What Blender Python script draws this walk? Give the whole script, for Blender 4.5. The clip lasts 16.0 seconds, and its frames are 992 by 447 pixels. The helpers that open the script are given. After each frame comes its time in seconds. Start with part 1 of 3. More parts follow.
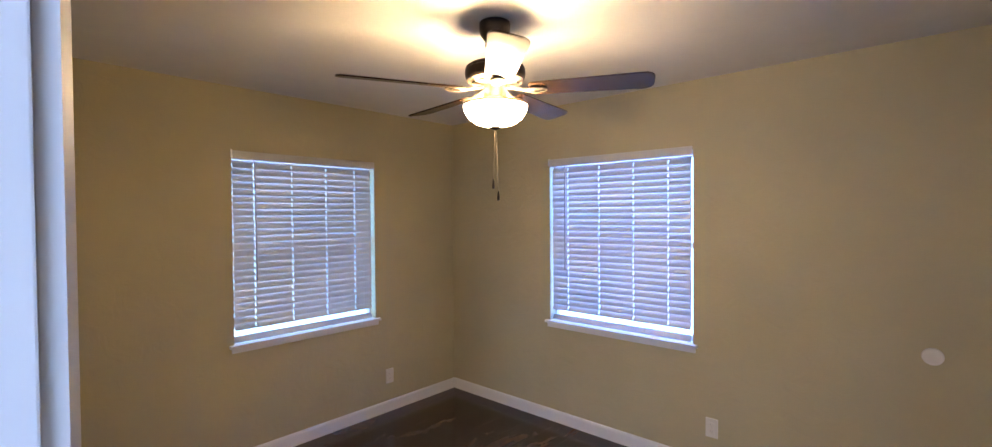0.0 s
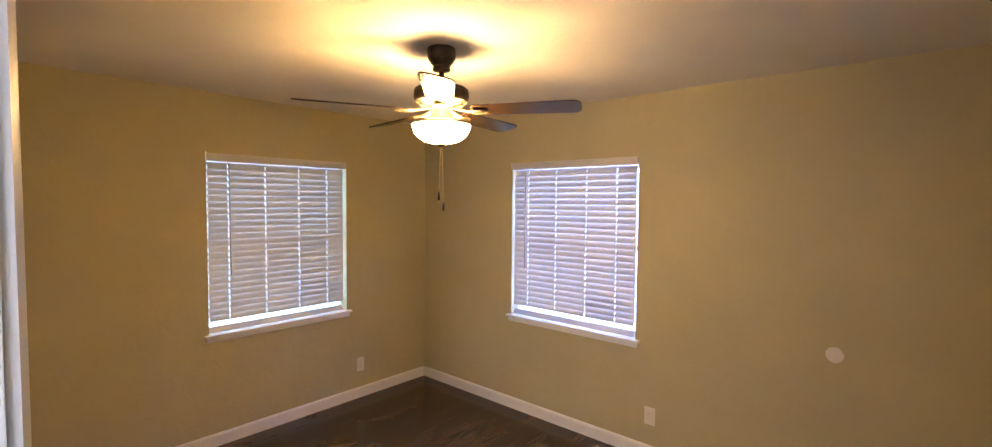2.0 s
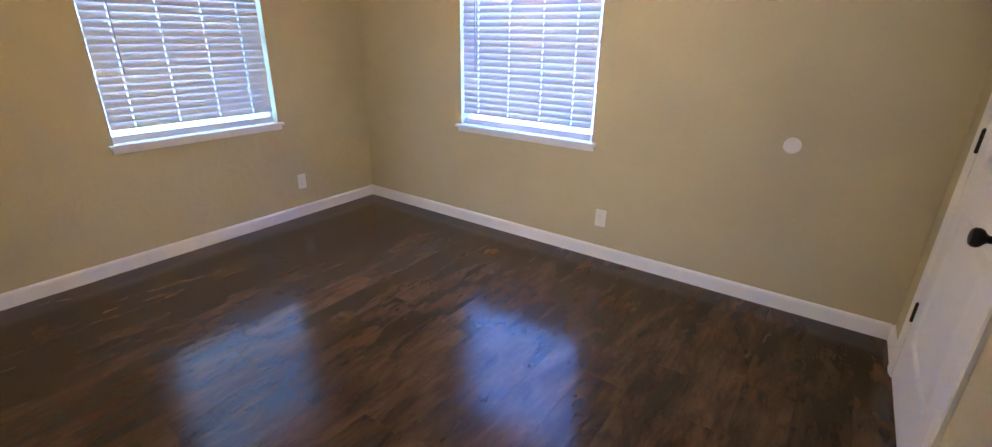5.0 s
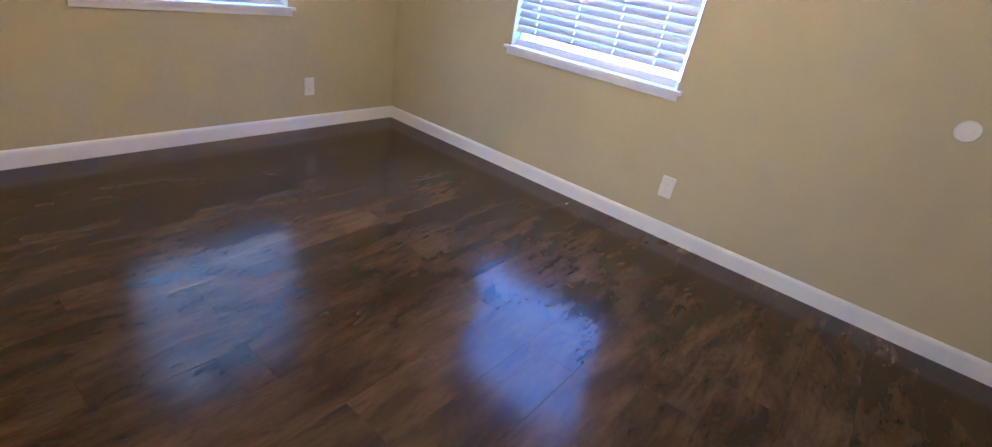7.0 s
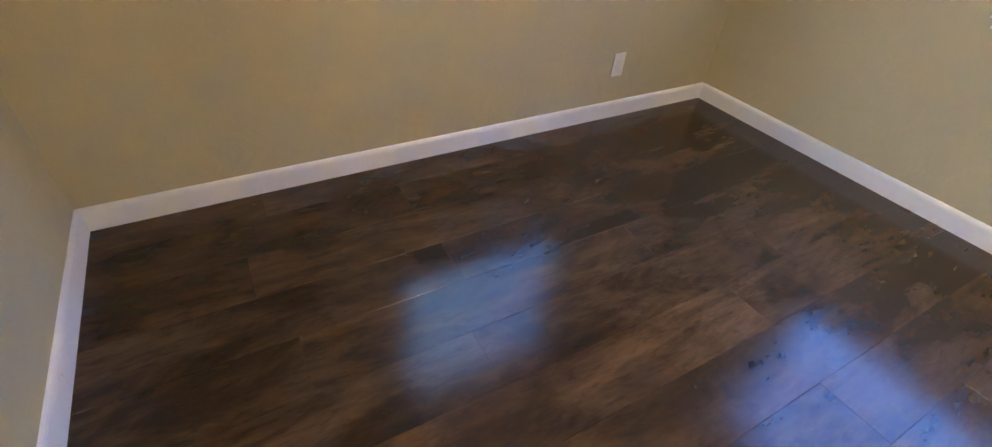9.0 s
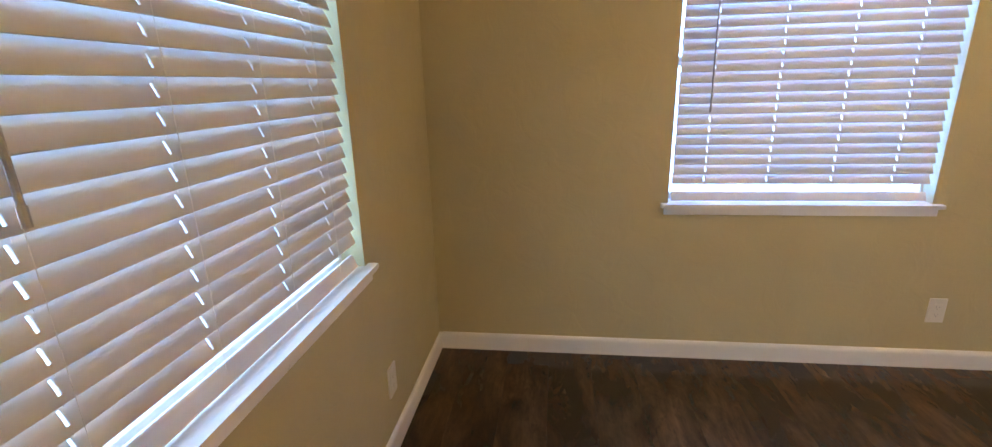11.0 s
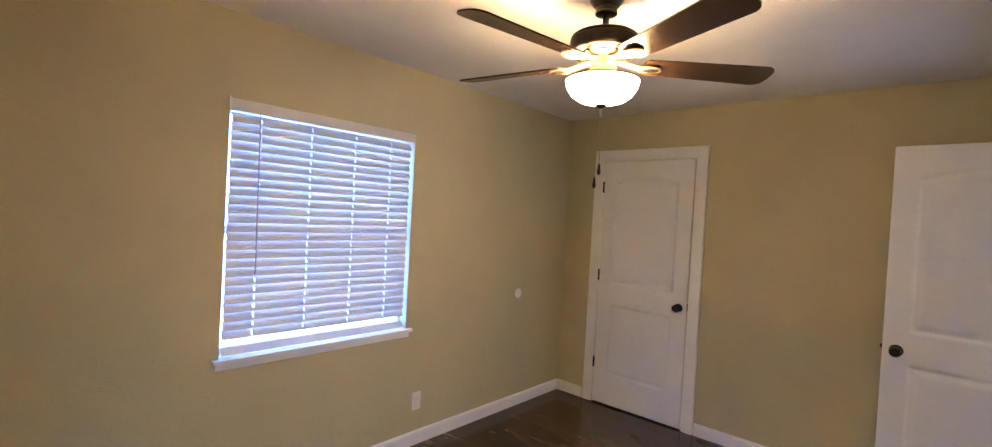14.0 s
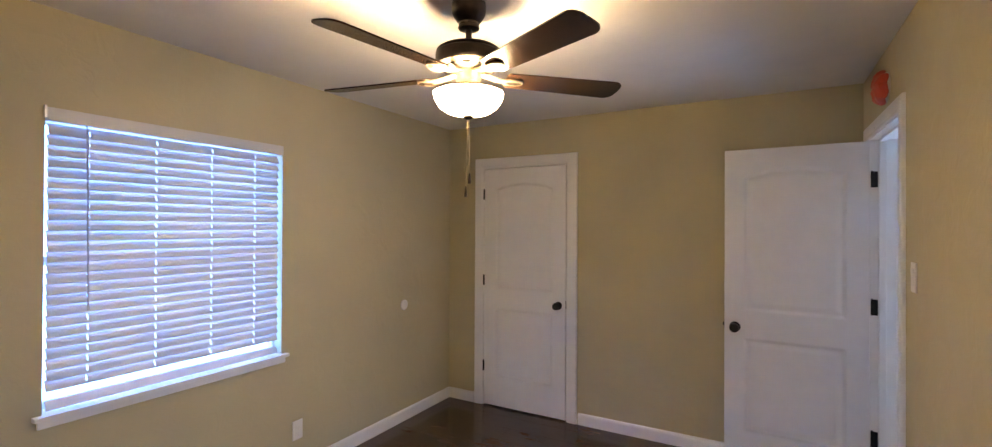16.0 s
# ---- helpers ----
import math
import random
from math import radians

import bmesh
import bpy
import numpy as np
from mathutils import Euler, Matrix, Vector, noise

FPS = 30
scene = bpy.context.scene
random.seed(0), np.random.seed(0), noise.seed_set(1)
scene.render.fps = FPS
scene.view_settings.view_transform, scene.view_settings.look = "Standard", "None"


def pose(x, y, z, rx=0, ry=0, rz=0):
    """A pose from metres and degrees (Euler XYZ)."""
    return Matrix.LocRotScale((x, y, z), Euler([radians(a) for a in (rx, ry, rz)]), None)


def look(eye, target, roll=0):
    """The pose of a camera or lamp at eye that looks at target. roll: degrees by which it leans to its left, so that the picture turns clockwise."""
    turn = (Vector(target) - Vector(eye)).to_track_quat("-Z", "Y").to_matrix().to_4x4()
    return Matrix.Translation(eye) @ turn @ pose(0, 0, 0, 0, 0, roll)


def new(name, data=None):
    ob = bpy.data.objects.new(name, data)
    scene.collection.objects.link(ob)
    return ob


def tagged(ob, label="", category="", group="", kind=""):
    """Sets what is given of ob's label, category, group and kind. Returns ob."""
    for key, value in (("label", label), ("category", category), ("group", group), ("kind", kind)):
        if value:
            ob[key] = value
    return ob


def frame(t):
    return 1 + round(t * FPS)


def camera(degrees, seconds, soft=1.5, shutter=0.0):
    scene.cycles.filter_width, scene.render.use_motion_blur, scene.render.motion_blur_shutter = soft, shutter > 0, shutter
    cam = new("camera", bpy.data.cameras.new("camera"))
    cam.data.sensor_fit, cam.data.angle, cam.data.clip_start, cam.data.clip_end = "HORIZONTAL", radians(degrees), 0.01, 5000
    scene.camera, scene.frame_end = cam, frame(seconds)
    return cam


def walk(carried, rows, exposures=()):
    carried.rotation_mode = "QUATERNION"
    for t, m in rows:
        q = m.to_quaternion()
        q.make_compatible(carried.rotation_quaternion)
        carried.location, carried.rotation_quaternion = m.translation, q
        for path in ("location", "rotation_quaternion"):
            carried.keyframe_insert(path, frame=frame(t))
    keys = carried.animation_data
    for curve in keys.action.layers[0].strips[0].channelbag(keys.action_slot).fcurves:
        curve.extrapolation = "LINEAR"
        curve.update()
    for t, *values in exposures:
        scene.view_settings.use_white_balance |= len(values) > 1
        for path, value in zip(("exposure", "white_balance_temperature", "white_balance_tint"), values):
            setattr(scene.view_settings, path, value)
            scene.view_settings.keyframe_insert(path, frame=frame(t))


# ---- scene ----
# The room's inner north-east corner is the origin; x runs east, y north.
cam = camera(91.6, 16.0, soft=1.3)
PATH = [
    (0, (-3.057, -3.289, 1.607), (-1.571, -1.951, 1.569), -0.4),
    (0.5, (-3.08, -3.385, 1.685), (-1.608, -2.031, 1.689), -0.9),
    (1, (-3.094, -3.497, 1.688), (-1.637, -2.131, 1.583), -0.5),
    (1.5, (-3.106, -3.565, 1.698), (-1.658, -2.188, 1.607), 0.4),
    (2, (-3.065, -3.606, 1.715), (-1.561, -2.29, 1.623), 0.5),
    (2.5, (-3.047, -3.609, 1.702), (-1.512, -2.331, 1.607), 0.5),
    (3, (-3.06, -3.589, 1.664), (-1.482, -2.367, 1.535), 0.6),
    (3.5, (-3.043, -3.588, 1.62), (-1.449, -2.416, 1.326), 0.3),
    (4, (-2.988, -3.523, 1.558), (-1.404, -2.384, 1.117), 0.3),
    (4.5, (-2.889, -3.531, 1.503), (-1.356, -2.402, 0.893), -0.0),
    (4.7, (-2.899, -3.516, 1.48), (-1.376, -2.41, 0.804), -0.2),
    (7, (-2.547, -3.029, 1.18), (-1.098, -2.002, 0.261), 10.0),
    (7.2, (-2.529, -2.904, 1.183), (-1.201, -1.781, 0.196), 11.4),
    (7.5, (-2.575, -2.771, 1.18), (-1.522, -1.492, 0.059), 9.9),
    (7.8, (-2.529, -2.655, 1.154), (-1.757, -1.266, -0.06), 8.2),
    (8, (-2.514, -2.539, 1.161), (-1.86, -1.123, -0.09), 8.1),
    (8.2, (-2.519, -2.406, 1.154), (-1.886, -1.009, -0.13), 8.6),
    (10.3, (-2.3, -0.846, 1.247), (-0.695, -0.126, 0.295), -1.1),
    (10.5, (-2.261, -0.775, 1.268), (-0.541, -0.157, 0.458), -1.9),
    (10.7, (-2.237, -0.72, 1.293), (-0.446, -0.186, 0.581), -1.9),
    (11, (-2.206, -0.591, 1.326), (-0.301, -0.349, 0.768), -1.5),
    (11.5, (-2.278, -0.461, 1.389), (-0.35, -0.714, 0.922), -0.9),
    (12, (-2.368, -0.452, 1.452), (-0.43, -0.767, 1.073), -0.9),
    (12.5, (-2.407, -0.367, 1.477), (-0.505, -0.911, 1.181), 0.1),
    (13, (-2.413, -0.294, 1.495), (-0.645, -1.204, 1.284), 1.7),
    (13.5, (-2.423, -0.297, 1.517), (-0.886, -1.573, 1.413), 3.0),
    (14, (-2.475, -0.279, 1.54), (-1.128, -1.757, 1.507), 3.2),
    (14.5, (-2.52, -0.286, 1.553), (-1.329, -1.892, 1.558), 2.3),
    (15, (-2.55, -0.302, 1.568), (-1.499, -2.003, 1.585), 1.5),
    (15.5, (-2.579, -0.311, 1.568), (-1.57, -2.038, 1.586), 0.9),
    (16, (-2.532, -0.306, 1.552), (-1.549, -2.047, 1.564), 0.3),
]
EXPOSURES = [
    (0.0, 0.1, 7300, 14), (0.5, 0.17, 7900, 14), (1.0, -0.05, 9000, 13), (2.0, 0.25, 12500, 18), (2.5, 0.4, 10200, 15), (3.0, 0.42, 8300, 13), (4.0, 0.40, 7000, 11),
    (4.5, 0.55, 7100, 11), (7.0, 0.78, 6600, 10), (8.0, 1.0, 6800, 7), (10.5, 0.32, 8600, 6), (11.5, 0.08, 13500, 14), (12.5, 0.12, 14500, 14),
    (13.5, 0.2, 10200, 13), (14.5, 0.26, 7600, 13), (16.0, 0.2, 7400, 12),
]
walk(cam, [(t, look(eye, target, roll)) for t, eye, target, roll in PATH], EXPOSURES)

# ---- light ----
world = bpy.data.worlds.new("world")
scene.world = world
world.use_nodes = True
wn = world.node_tree
sky = wn.nodes.new("ShaderNodeTexSky")
sky.sky_type, sky.sun_disc = "NISHITA", False
sky.sun_elevation, sky.sun_rotation = radians(48), radians(215)
wn.links.new(sky.outputs[0], wn.nodes["Background"].inputs[0])
wn.nodes["Background"].inputs[1].default_value = 0.12

sun = new("sun", bpy.data.lights.new("sun", "SUN"))
sun.data.energy, sun.data.angle, sun.data.color = 3.0, radians(0.5), (1, 0.95, 0.88)
a, e = radians(215), radians(48)
sun.matrix_world = look((0, 0, 8), (-8 * math.sin(a) * math.cos(e), -8 * math.cos(a) * math.cos(e), 8 - 8 * math.sin(e)))

LAMP_COLOUR = (1.0, 0.72, 0.42)
BULB_WATTS = 24.0
BOWL_GLOW = 80.0
WINDOW_SKY = 4.6
HALL_SKY = 10.0

# ---- sizes ----
W, S, H = -3.033, -3.936, 2.43        # west wall, south wall, ceiling
T = 0.12                              # wall thickness
W1 = (-1.902, -0.850)                 # north window, along x
W2 = (-2.190, -1.100)                 # east window, along y
SILL, HEAD = 0.785, 2.01
CLOSET = (-1.127, -0.375)             # closet leaf, along x
ENTRY = (-3.735, -2.975)              # doorway, along y
DOOR_TOP = 2.045


# ---- materials ----
class Nodes:
    """A node material under construction."""

    def __init__(self, name, rough=0.5, metal=0.0, colour=(0.8, 0.8, 0.8)):
        self.mat = bpy.data.materials.new(name)
        self.mat.use_nodes = True
        self.t = self.mat.node_tree
        self.b = self.t.nodes["Principled BSDF"]
        self.b.inputs["Roughness"].default_value = rough
        self.b.inputs["Metallic"].default_value = metal
        self.b.inputs["Base Color"].default_value = (*colour, 1)

    def node(self, kind, **inputs):
        n = self.t.nodes.new(kind)
        for key, value in inputs.items():
            n.inputs[key.replace("_", " ")].default_value = value
        return n

    def link(self, a, b):
        self.t.links.new(a, b)

    def coords(self, which="Object", scale=(1, 1, 1), offset=None):
        c = self.node("ShaderNodeTexCoord").outputs[which]
        m = self.node("ShaderNodeMapping")
        m.inputs["Scale"].default_value = scale
        self.link(c, m.inputs["Vector"])
        if offset is not None:
            self.link(offset, m.inputs["Location"])
        return m.outputs[0]

    def noise(self, vec, scale, detail=4.0, rough=0.55, distort=0.0):
        n = self.node("ShaderNodeTexNoise", Scale=scale, Detail=detail, Roughness=rough, Distortion=distort)
        self.link(vec, n.inputs["Vector"])
        return n.outputs["Fac"]

    def ramp(self, fac, stops):
        r = self.node("ShaderNodeValToRGB")
        while len(r.color_ramp.elements) < len(stops):
            r.color_ramp.elements.new(0.5)
        for el, (p, c) in zip(r.color_ramp.elements, stops):
            el.position, el.color = p, (*c, 1) if len(c) == 3 else c
        self.link(fac, r.inputs[0])
        return r.outputs[0]

    def mix(self, fac, a, b, mode="MIX"):
        m = self.t.nodes.new("ShaderNodeMix")
        m.data_type, m.blend_type = "RGBA", mode
        for value, sock in ((fac, m.inputs[0]), (a, m.inputs[6]), (b, m.inputs[7])):
            if hasattr(value, "is_linked"):
                self.link(value, sock)
            else:
                sock.default_value = value if isinstance(value, float) else (*value, 1)
        return m.outputs[2]

    def bump(self, height, strength, distance=0.002):
        n = self.node("ShaderNodeBump", Strength=strength, Distance=distance)
        self.link(height, n.inputs["Height"])
        if self.b.inputs["Normal"].is_linked:
            self.link(self.b.inputs["Normal"].links[0].from_socket, n.inputs["Normal"])
        self.link(n.outputs[0], self.b.inputs["Normal"])

    def colour(self, out):
        self.link(out, self.b.inputs["Base Color"])

    def rough(self, out):
        self.link(out, self.b.inputs["Roughness"])


def grey(v):
    return (v, v, v)


def plaster(name, colour, rough=0.75, relief=0.3, scale=1.0):
    """Painted drywall with a trowelled skim: broad flat smears over a fine roller stipple."""
    n = Nodes(name, rough)
    v = n.coords("Object")
    broad = n.noise(v, 1.3, 3)
    patch = n.noise(v, 7.0 * scale, 5, 0.6, 0.8)
    fine = n.noise(v, 190.0, 2)
    flat = n.ramp(patch, [(0.44, grey(0)), (0.56, grey(1))])
    tone = n.ramp(broad, [(0.3, tuple(c * 0.93 for c in colour)), (0.7, tuple(min(1, c * 1.06) for c in colour))])
    n.colour(n.mix(0.12, tone, n.ramp(patch, [(0.3, tuple(c * 0.7 for c in colour)), (0.7, colour)])))
    n.rough(n.ramp(flat, [(0, grey(rough - 0.12)), (1, grey(rough))]))
    n.bump(flat, relief, 0.0012)
    n.bump(fine, relief * 0.5, 0.0006)
    return n.mat


def paint(name, colour, rough=0.35, speck=0.02):
    """Gloss paint on wood with faint brush marks and scuffs."""
    n = Nodes(name, rough)
    v = n.coords("Object")
    scuff = n.noise(v, 9.0, 5, 0.65)
    brush = n.noise(n.coords("Object", (60, 60, 4)), 3.0, 3)
    n.colour(n.ramp(scuff, [(0.3, tuple(c * (1 - 2 * speck) for c in colour)), (0.7, colour)]))
    n.rough(n.ramp(scuff, [(0.3, grey(rough - 0.05)), (0.75, grey(rough + 0.12))]))
    n.bump(brush, 0.12, 0.0006)
    return n.mat


def plank_material():
    """Dark hand-scraped laminate: streaks along the board, cloudy patches, knots and saw marks."""
    n = Nodes("dark_laminate", 0.3)
    info = n.node("ShaderNodeObjectInfo")
    rnd = info.outputs["Random"]
    mul = n.node("ShaderNodeVectorMath")
    mul.operation = "MULTIPLY"
    n.link(rnd, mul.inputs[0])
    mul.inputs[1].default_value = (61.0, 37.0, 23.0)
    off = mul.outputs[0]
    cloud = n.noise(n.coords("Object", (1.5, 3.6, 1), off), 2.0, 8, 0.62, 0.5)
    streak = n.noise(n.coords("Object", (2.0, 16, 1), off), 2.2, 8, 0.68, 0.4)
    fibre = n.noise(n.coords("Object", (9, 150, 1), off), 2.0, 3, 0.6)
    fleck = n.noise(n.coords("Object", (5.0, 15, 1), off), 3.2, 6, 0.62, 0.8)
    knot = n.noise(n.coords("Object", (4.0, 9, 1), off), 1.5, 5, 0.6, 0.6)
    base = n.ramp(cloud, [(0.30, (0.018, 0.0103, 0.0062)), (0.44, (0.037, 0.0213, 0.0120)),
                          (0.57, (0.070, 0.0405, 0.0220)), (0.72, (0.104, 0.061, 0.0330))])
    base = n.mix(n.ramp(streak, [(0.42, grey(0.0)), (0.78, grey(0.60))]), base, (0.017, 0.0100, 0.0066))
    base = n.mix(n.ramp(fibre, [(0.50, grey(0.0)), (0.85, grey(0.10))]), base, (0.105, 0.066, 0.038))
    base = n.mix(n.ramp(fleck, [(0.50, grey(0.0)), (0.74, grey(0.55))]), base, (0.011, 0.0068, 0.0048))
    base = n.mix(n.ramp(knot, [(0.62, grey(0.0)), (0.80, grey(0.60))]), base, (0.009, 0.006, 0.0045))
    tint = n.ramp(rnd, [(0.0, (0.80, 0.79, 0.78)), (0.5, (1.0, 1.0, 1.0)), (1.0, (1.20, 1.17, 1.12))])
    n.colour(n.mix(1.0, base, tint, "MULTIPLY"))
    n.rough(n.ramp(streak, [(0.3, grey(0.165)), (0.7, grey(0.20))]))
    n.b.inputs["Specular IOR Level"].default_value = 0.40
    n.bump(streak, 0.012, 0.0005)
    return n.mat


def blade_material():
    n = Nodes("blade_walnut", 0.22)
    v = n.coords("Object", (2, 22, 2))
    g = n.noise(v, 3.0, 5, 0.6, 0.5)
    n.colour(n.ramp(g, [(0.3, (0.017, 0.0095, 0.007)), (0.7, (0.045, 0.023, 0.014))]))
    n.bump(g, 0.02, 0.0003)
    return n.mat


def bronze_material(name="oiled_bronze", colour=(0.022, 0.017, 0.014), rough=0.36):
    n = Nodes(name, rough, 0.75)
    g = n.noise(n.coords("Object"), 40.0, 4)
    n.colour(n.ramp(g, [(0.35, colour), (0.8, tuple(c * 1.9 for c in colour))]))
    n.rough(n.ramp(g, [(0.3, grey(rough - 0.06)), (0.7, grey(rough + 0.1))]))
    return n.mat


def slat_material():
    """White faux-wood slats that let a little light through."""
    n = Nodes("blind_white", 0.42)
    v = n.coords("Object", (1.5, 40, 1))
    g = n.noise(v, 4.0, 4)
    n.colour(n.ramp(g, [(0.3, (0.585, 0.58, 0.575)), (0.7, (0.61, 0.605, 0.60))]))
    tr = n.node("ShaderNodeBsdfTranslucent", Color=(0.74, 0.73, 0.74, 1))
    mx = n.node("ShaderNodeMixShader", Fac=0.035)
    out = n.t.nodes["Material Output"]
    n.link(n.b.outputs[0], mx.inputs[1])
    n.link(tr.outputs[0], mx.inputs[2])
    n.link(mx.outputs[0], out.inputs[0])
    return n.mat


def emit(name, colour, strength):
    m = bpy.data.materials.new(name)
    m.use_nodes = True
    t = m.node_tree
    t.nodes.remove(t.nodes["Principled BSDF"])
    em = t.nodes.new("ShaderNodeEmission")
    em.inputs[0].default_value, em.inputs[1].default_value = (*colour, 1), strength
    t.links.new(em.outputs[0], t.nodes["Material Output"].inputs[0])
    return m


def distance_material(name, low, mid, high, strength, axis=2, slope=0.22):
    """Glowing sky blues, blended along one axis, for a sheet outside a window."""
    m = emit(name, mid, strength)
    t = m.node_tree
    em = t.nodes["Emission"]
    c = t.nodes.new("ShaderNodeTexCoord")
    nz = t.nodes.new("ShaderNodeTexNoise")
    nz.inputs["Scale"].default_value, nz.inputs["Detail"].default_value = 1.1, 4
    t.links.new(c.outputs["Object"], nz.inputs["Vector"])
    sep = t.nodes.new("ShaderNodeSeparateXYZ")
    t.links.new(c.outputs["Object"], sep.inputs[0])
    add = t.nodes.new("ShaderNodeMath")
    add.operation = "MULTIPLY_ADD"
    t.links.new(sep.outputs[axis], add.inputs[0])
    add.inputs[1].default_value = slope
    t.links.new(nz.outputs["Fac"], add.inputs[2])
    r = t.nodes.new("ShaderNodeValToRGB")
    r.color_ramp.elements.new(0.5)
    for el, (p, col) in zip(r.color_ramp.elements, ((0.30, low), (0.48, mid), (0.62, high))):
        el.position, el.color = p, (*col, 1)
    t.links.new(add.outputs[0], r.inputs[0])
    t.links.new(r.outputs[0], em.inputs[0])
    return m


def glass_material():
    n = Nodes("window_glass", 0.02, 0, (1, 1, 1))
    n.b.inputs["Transmission Weight"].default_value = 1.0
    n.b.inputs["IOR"].default_value = 1.05
    return n.mat


def grass_material():
    n = Nodes("lawn", 0.9)
    g = n.noise(n.coords("Object"), 3.0, 6)
    n.colour(n.ramp(g, [(0.3, (0.05, 0.075, 0.025)), (0.7, (0.11, 0.13, 0.05))]))
    return n.mat


M_WALL = plaster("khaki_wall_paint", (0.485, 0.430, 0.264), 0.70, 0.6)
M_CEIL = plaster("white_ceiling_texture", (0.72, 0.71, 0.69), 0.85, 0.6, 0.7)
M_HALLWALL = plaster("hall_wall_paint", (0.72, 0.72, 0.70))
M_TRIM = paint("white_trim_paint", (0.78, 0.78, 0.77), 0.32)
M_DOOR = paint("white_door_paint", (0.76, 0.76, 0.76), 0.36)
M_VINYL = paint("white_vinyl", (0.80, 0.80, 0.80), 0.4)
M_PLATE = paint("white_plastic", (0.74, 0.72, 0.68), 0.38, 0.01)
M_PLANK = plank_material()
M_SUB = Nodes("joint_shadow", 0.8, 0, (0.012, 0.009, 0.008)).mat
M_BLADE = blade_material()
M_BRONZE = bronze_material()
M_BLACK = bronze_material("black_hardware", (0.010, 0.009, 0.009), 0.42)
M_BRASS = bronze_material("pale_bronze", (0.26, 0.215, 0.155), 0.38)
M_STEEL = bronze_material("zinc_plated_steel", (0.42, 0.42, 0.43), 0.34)
M_SLAT = slat_material()
M_CORD = paint("white_cord", (0.75, 0.74, 0.72), 0.8)
M_WAND = paint("grey_wand", (0.42, 0.41, 0.41), 0.3)
M_BOWL = emit("lit_frosted_glass", (1.0, 0.73, 0.44), BOWL_GLOW)
M_GLASS = glass_material()
M_RED = paint("orange_red_plastic", (0.62, 0.075, 0.03), 0.42, 0.08)
M_LAWN = grass_material()
M_DARK = Nodes("dark_slot", 0.7, 0, (0.36, 0.35, 0.33)).mat


# ---- mesh helpers ----
def finish(name, bm, material, parent=None, smooth=False):
    bmesh.ops.recalc_face_normals(bm, faces=bm.faces)
    me = bpy.data.meshes.new(name)
    bm.to_mesh(me)
    bm.free()
    me.materials.append(material)
    if smooth:
        me.shade_smooth()
        me.set_sharp_from_angle(angle=radians(35))
    ob = new(name, me)
    if parent is not None:
        ob.parent = parent
    return ob


def part(name, bm, material, parent, label="", smooth=False):
    ob = finish(name, bm, material, parent, smooth)
    return tagged(ob, label) if label else ob


def thing(name, m, label, category, group=""):
    ob = new(name)
    ob.empty_display_size = 0.05
    ob.matrix_basis = m
    return tagged(ob, label, category, group)


def add_box(bm, lo, hi, bevel=0.0, segments=2):
    d = bmesh.ops.create_cube(bm, size=1)
    for v in d["verts"]:
        v.co = Vector([(lo[k], hi[k])[v.co[k] > 0] for k in range(3)])
    if bevel:
        edges = list({e for v in d["verts"] for e in v.link_edges})
        bmesh.ops.bevel(bm, geom=edges, offset=bevel, segments=segments, profile=0.6, affect="EDGES")
    return bm


def boxed(lo, hi, bevel=0.0, segments=2):
    return add_box(bmesh.new(), lo, hi, bevel, segments)


def add_lathe(bm, profile, n=48, m=None):
    """A solid of revolution round z from (radius, z) pairs."""
    rings = []
    for r, z in profile:
        if r < 1e-6:
            rings.append([bm.verts.new((0, 0, z))])
        else:
            rings.append([bm.verts.new((r * math.cos(2 * math.pi * k / n), r * math.sin(2 * math.pi * k / n), z)) for k in range(n)])
    for a, b in zip(rings, rings[1:]):
        for k in range(n):
            q = [a[k % len(a)], a[(k + 1) % len(a)], b[(k + 1) % len(b)], b[k % len(b)]]
            q = list(dict.fromkeys(q))
            if len(q) > 2:
                bm.faces.new(q)
    if m is not None:
        bmesh.ops.transform(bm, matrix=m, verts=[v for r in rings for v in r])
    return bm


def lathe(profile, n=48, m=None):
    return add_lathe(bmesh.new(), profile, n, m)


def rod(p, q, r, n=10):
    p, q = Vector(p), Vector(q)
    m = Matrix.Translation(p) @ (q - p).to_track_quat("Z", "Y").to_matrix().to_4x4()
    L = (q - p).length
    return lathe([(0, 0), (r, 0), (r, L), (0, L)], n, m)


def cells(us, vs, keep, place):
    """A plate cut into cells: us and vs are the cuts, keep(i, j) says which stay, place(u, v, side) gives the point."""
    bm = bmesh.new()
    cache = {}

    def vert(i, j, s):
        if (i, j, s) not in cache:
            cache[i, j, s] = bm.verts.new(place(us[i], vs[j], s))
        return cache[i, j, s]

    nu, nv = len(us) - 1, len(vs) - 1

    def there(i, j):
        return 0 <= i < nu and 0 <= j < nv and keep(i, j)

    for i in range(nu):
        for j in range(nv):
            if not there(i, j):
                continue
            ring = [(i, j), (i + 1, j), (i + 1, j + 1), (i, j + 1)]
            bm.faces.new([vert(a, b, 0) for a, b in ring])
            bm.faces.new([vert(a, b, 1) for a, b in reversed(ring)])
            for k, (di, dj) in enumerate(((0, -1), (1, 0), (0, 1), (-1, 0))):
                if not there(i + di, j + dj):
                    a, b = ring[k], ring[(k + 1) % 4]
                    bm.faces.new([vert(*a, 0), vert(*a, 1), vert(*b, 1), vert(*b, 0)])
    return bm


